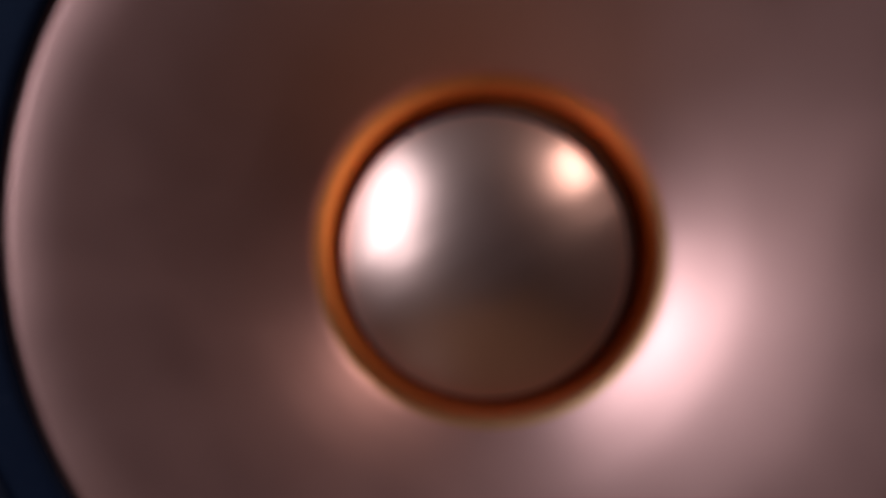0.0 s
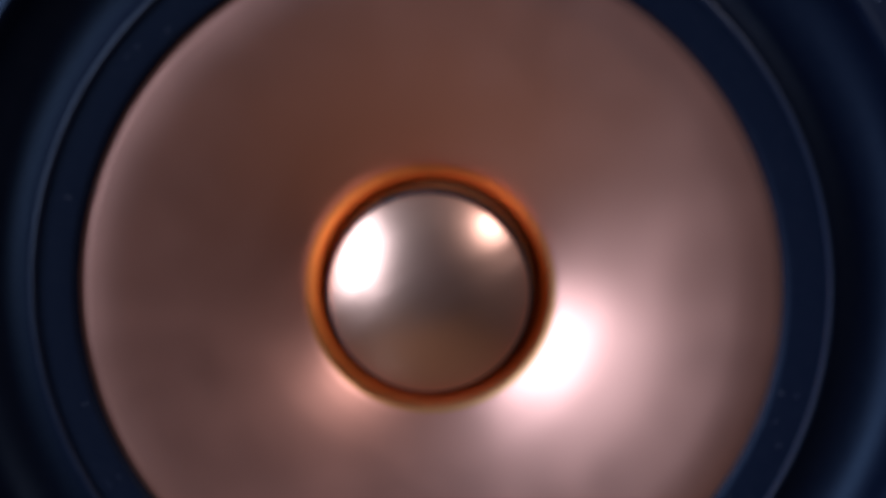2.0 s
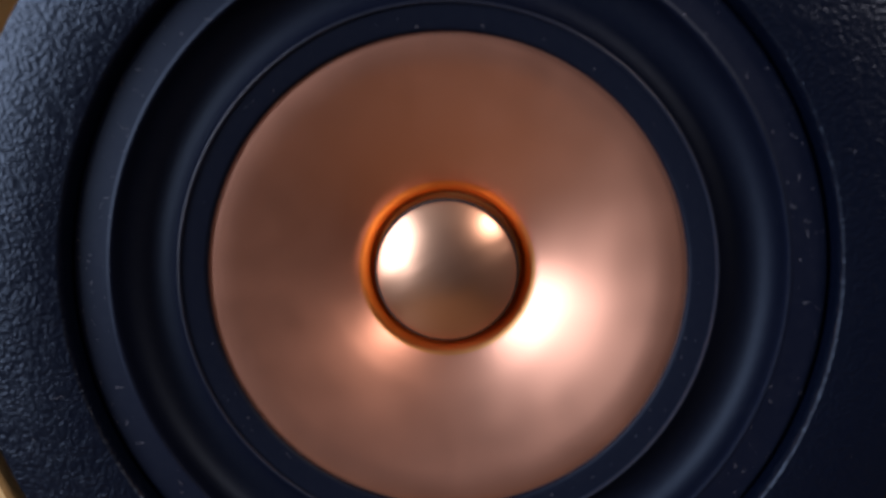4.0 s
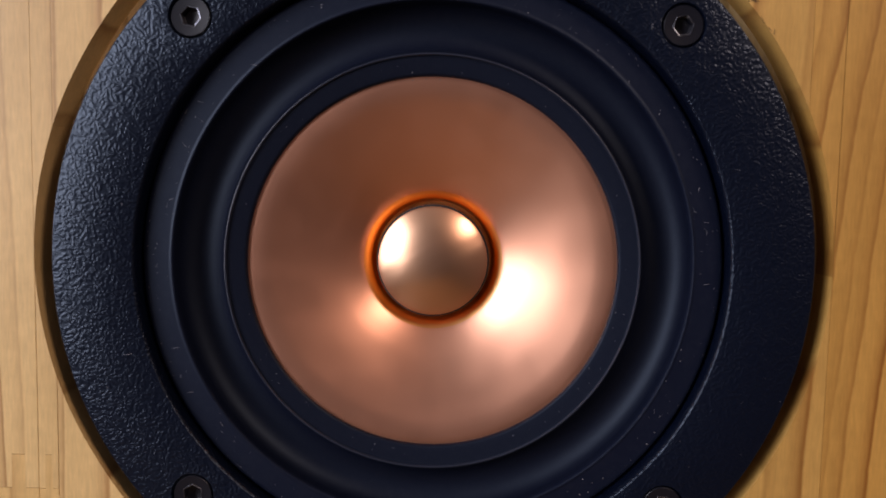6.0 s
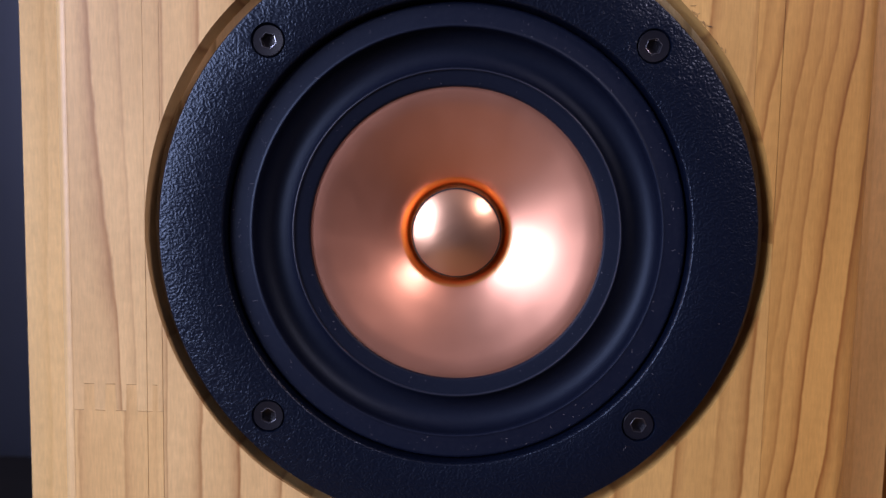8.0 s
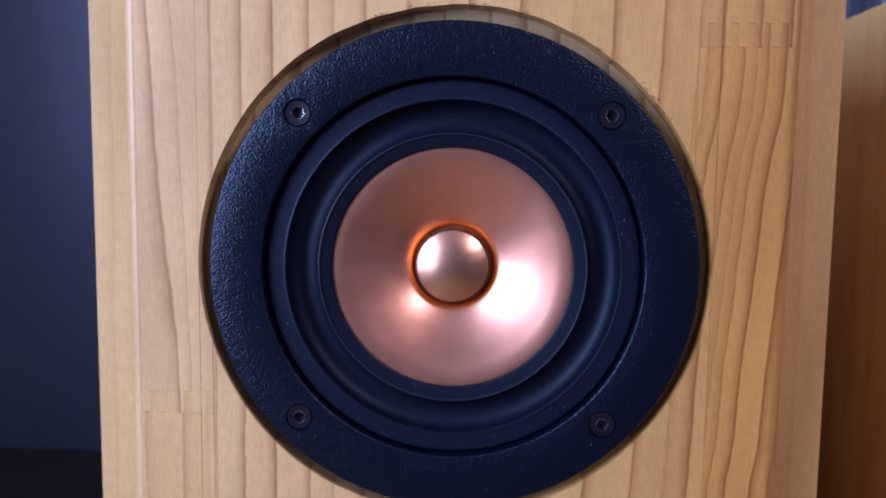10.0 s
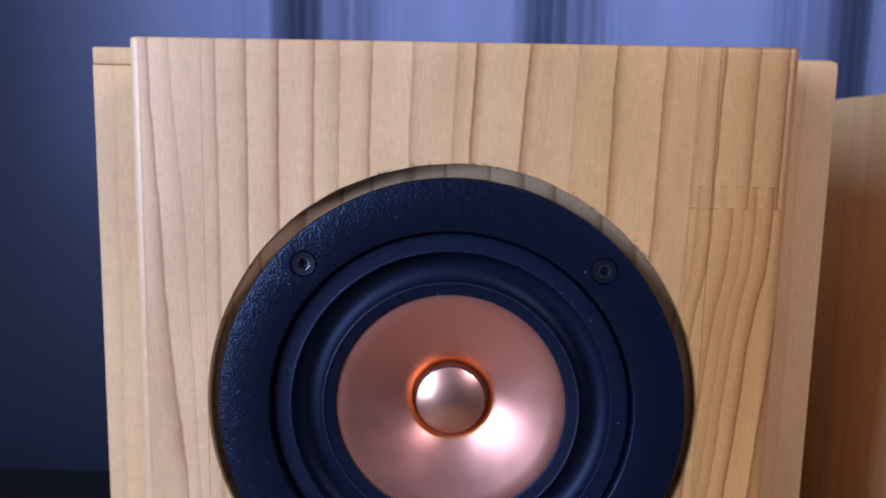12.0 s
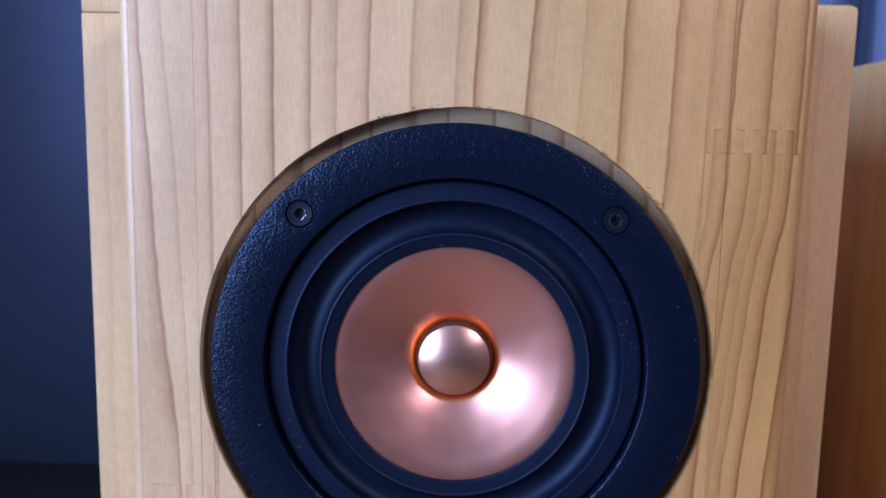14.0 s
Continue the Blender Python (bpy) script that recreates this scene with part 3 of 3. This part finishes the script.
def driver(name, place):
    root = tagged(new(name), "full-range loudspeaker driver with copper cone and black flange", "loudspeaker driver", "pair of drivers")
    root.location = place
    flange(root)
    rim = [(55.6, 3.0), (55.0, 2.4), (54.75, 1.5), (54.6, 0.9), (54.3, 0.66), (54.0, 0.62), (53.6, 0.62), (49.9, 0.62), (49.6, 0.60), (49.45, 0.53), (49.3, 0.50), (49.1, 0.58), (48.95, 0.80), (48.85, 1.2), (48.8, 3.0)]
    revolve("inner_rim", rim, BLACK_SMOOTH, root, "smooth dark ring inside the flange")
    trough = [(48.9, 1.2)] + [(44.25 + 4.5 * math.cos(math.pi * k / 20), 1.7 + 3.9 * math.sin(math.pi * k / 20)) for k in range(0, 21)]
    trough += [(39.7, 1.72), (39.4, 1.80), (39.0, 1.94), (38.7, 2.0), (36.1, 2.50), (35.8, 2.58), (35.6, 2.75), (35.5, 3.0), (35.45, 4.0)]
    revolve("surround", trough, RUBBER, root, "black rubber surround")
    # raised lip; its glint is put into a colour paler than the rubber
    revolve("lip_glint", [(39.42 + 0.24 * math.cos(math.pi * k / 6), 1.74 + 0.30 * math.sin(math.pi * k / 6)) for k in range(12)], LIP_GLINT, root,
            "fine raised lip where the surround meets the cone ring, glint put into its paler colour", closed=True)
    cone = curve([(36.0, 3.42), (35.4, 3.42), (34.2, 3.48), (32.3, 3.80), (30.0, 4.45), (25.0, 6.15), (20.0, 8.20), (17.0, 9.65), (14.8, 10.85), (14.0, 11.35)], 6)
    revolve("neck", curve([(14.0, 11.36), (13.1, 12.05), (12.4, 13.1), (12.0, 15.5)], 6), NECK, root, "neck of the copper cone, orange bounce light put into its colour")
    revolve("cone", cone, COPPER, root, "satin copper-coloured metal cone")
    ball = (10.75 ** 2 + 3.0 ** 2) / 6.0
    edge = math.asin(10.75 / ball)
    dome = [(ball * math.sin(edge * k / 24), 9.1 - 3.0 + ball * (1 - math.cos(edge * k / 24))) for k in range(25)]
    dome += [(10.86, 9.2), (10.9, 9.4), (10.85, 9.6)]
    revolve("dust_cap", dome, COPPER_DOME, root, "shiny copper dust cap")
    # black ring stands in for the shaded gap round the cap
    revolve("gap_ring", [(10.8, 9.55), (10.95, 9.75), (11.2, 9.85), (11.3, 10.1), (11.3, 10.5)], DARK_GAP, root, "thin black ring, the shaded gap round the cap put into its colour")
    revolve("skirt", [(11.28, 10.4), (11.3, 16.2), (12.2, 16.2)], NECK, root)
    revolve("basket", [(60, 5.3), (55, 5.3), (53, 6), (46, 22), (30, 40), (11, 44)], BLACK_SMOOTH, root, "black basket behind the flange")
    return root


def screw(name, place, turn, lean):
    """Countersunk socket screw: dished head, bevelled rim, six-sided recess."""
    root_bm = bmesh.new()
    rings = []
    n = 36
    for r, d in ((3.7, 0.9), (3.68, 0.25), (3.5, 0.05), (2.6, 0.12)):
        rings.append([root_bm.verts.new((r * 0.001 * math.cos(2 * math.pi * k / n), d * 0.001, r * 0.001 * math.sin(2 * math.pi * k / n))) for k in range(n)])

    def hexr(k, r):
        a = (2 * math.pi * k / n) % (math.pi / 3) - math.pi / 6
        return r * math.cos(math.pi / 6) / math.cos(a)
    for r, d in ((1.95, 0.16), (1.70, 0.42), (1.66, 1.7), (0.0, 2.0)):
        rings.append([root_bm.verts.new((hexr(k, r) * 0.001 * math.cos(2 * math.pi * k / n), d * 0.001, hexr(k, r) * 0.001 * math.sin(2 * math.pi * k / n))) for k in range(n)])
    for a, b in zip(rings, rings[1:]):
        for k in range(n):
            root_bm.faces.new((a[k], a[(k + 1) % n], b[(k + 1) % n], b[k]))
    bmesh.ops.remove_doubles(root_bm, verts=root_bm.verts, dist=1e-7)
    ob = part(name, root_bm, STEEL_BLACK, None, smooth=True)
    ob.matrix_world = Matrix.Translation(place) @ pose(0, 0, 0, lean, turn, lean)
    # the six-sided edge; its glint is put into a brighter metal
    bm = bmesh.new()
    edge = [[bm.verts.new((hexr(k, r) * 0.001 * math.cos(2 * math.pi * k / n), d * 0.001, hexr(k, r) * 0.001 * math.sin(2 * math.pi * k / n))) for k in range(n)]
            for r, d in ((2.02, 0.14), (1.96, 0.08), (1.88, 0.10), (1.82, 0.22), (1.84, 0.34))]
    for a, b in zip(edge, edge[1:]):
        for k in range(n):
            bm.faces.new((a[k], a[(k + 1) % n], b[(k + 1) % n], b[k]))
    part("socket_edge", bm, STEEL_GLINT, ob, "six-sided socket edge, glint put into its bright metal", smooth=True)
    return tagged(ob, "black socket-head screw sunk in the driver flange", "screw", "driver flange screws")


SECOND = (0.307, 0.0, ZC)
cabinet("loudspeaker_cabinet", (0, 0, ZC), "pale oiled pine loudspeaker cabinet with proud front board")
cabinet("loudspeaker_cabinet", SECOND, "second pine loudspeaker cabinet, partly in shadow beside the first", 0.0035, -1)
driver("speaker_driver", (0, 0, ZC))
driver("speaker_driver", SECOND)
for base in ((0, 0, ZC), SECOND):
    for i, (sx, sz) in enumerate(((-1, 1), (1, 1), (-1, -1), (1, -1))):
        screw("screw", (base[0] + sx * 0.0447, base[1] - 0.0017, base[2] + sz * 0.0447), 13 + 37 * i, (-2, 2, 1, -3)[i])


# ---- dust and splinters ----
def specks(name, label, mat, places, size, parentless=True):
    """Small uneven grains, each a squashed six-sided pebble lying on its surface."""
    rnd = random.Random(len(places))
    verts, faces = [], []
    for p in places:
        r = size * rnd.uniform(0.5, 1.3)
        a, st = rnd.uniform(0, 3.14), rnd.uniform(1.0, 2.6)
        k = len(verts)
        ring = []
        for q in range(6):
            b = q * math.pi / 3
            dx, dz = r * st * math.cos(b), r * math.sin(b)
            ring.append((p[0] + dx * math.cos(a) - dz * math.sin(a), p[1] - r * 0.2, p[2] + dx * math.sin(a) + dz * math.cos(a)))
        verts += ring + [(p[0], p[1] - r * 0.8, p[2]), (p[0], p[1] + r * 0.3, p[2])]
        for q in range(6):
            faces += [(k + q, k + (q + 1) % 6, k + 6), (k + (q + 1) % 6, k + q, k + 7)]
    return tagged(link_mesh(name, verts, faces, mat), label, "dust", kind="stuff")


def dust():
    rnd = random.Random(11)
    places = []
    for r0, r1, d, n in ((18, 34, None, 26), (34.8, 35.6, 3.1, 22), (36.2, 38.6, 2.1, 50), (49.6, 54, 0.57, 170), (56.2, 70, -1.95, 26), (53.6, 54.2, 0.60, 40)):
        for _ in range(n):
            r, a = rnd.uniform(r0, r1), rnd.uniform(0, 2 * math.pi)
            dd = d if d is not None else float(np.interp(r, [16.5, 20, 25, 30, 35.4], [10.8, 8.95, 6.8, 5.0, 3.3]))
            places.append((r * 0.001 * math.cos(a), dd * 0.001, ZC + r * 0.001 * math.sin(a)))
    specks("dust", "pale specks of dust lying on the driver", DUST, places, 0.000058)


def hairs(name, label, mat, roots, length, thick, seed):
    """Short bent fibres, each a three-sided rod."""
    rnd = random.Random(seed)
    verts, faces = [], []
    for p, way in roots:
        L = length * rnd.uniform(0.4, 1.3)
        bend = rnd.uniform(-0.9, 0.9)
        pts = []
        a = way
        x, z = p[0], p[2]
        for q in range(5):
            pts.append((x, p[1] - 0.0001 * q, z))
            x += L / 4 * math.cos(a)
            z += L / 4 * math.sin(a)
            a += bend / 4
        k = len(verts)
        for q, c in enumerate(pts):
            w = thick * (1 - 0.7 * q / 4)
            verts += [(c[0] - w * math.sin(way), c[1], c[2] + w * math.cos(way)), (c[0] + w * math.sin(way), c[1], c[2] - w * math.cos(way)), (c[0], c[1] - w, c[2])]
        for q in range(4):
            for e in range(3):
                g = (e + 1) % 3
                faces.append((k + q * 3 + e, k + q * 3 + g, k + q * 3 + 3 + g, k + q * 3 + 3 + e))
    return tagged(link_mesh(name, verts, faces, mat), label, "fibres", kind="stuff")


def splinters():
    rnd = random.Random(5)
    roots = []
    for deg, n in ((107, 6), (106, 4), (86, 5), (83, 4), (80, 3), (62, 4), (57, 5), (44, 5), (41, 6), (74, 3), (95, 3), (100, 3), (36, 3)):
        for _ in range(n):
            a = radians(deg + rnd.uniform(-1.2, 1.2))
            r = HOLE_R + rnd.uniform(-0.0003, 0.0006)
            roots.append(((r * math.cos(a), FACE - 0.0001, ZC + HOLE_Z + r * math.sin(a)), a + math.pi / 2 + rnd.choice((0, math.pi)) + rnd.uniform(-0.9, 0.9)))
    hairs("wood_splinters", "dark torn wood fibres along the sawn edge", FIBRE, roots, 0.0011, 0.00008, 3)
    lint = []
    for _ in range(26):
        a, r = rnd.uniform(0, 6.28), rnd.choice((rnd.uniform(49.6, 53), rnd.uniform(49.6, 54), rnd.uniform(56.5, 70)))
        lint.append(((r * 0.001 * math.cos(a), (0.5 if r < 54.5 else -1.95) * 0.001, ZC + r * 0.001 * math.sin(a)), rnd.uniform(0, 6.28)))
    hairs("lint", "fine pale lint on the black driver frame", DUST, lint, 0.0013, 0.00004, 8)


dust()
splinters()
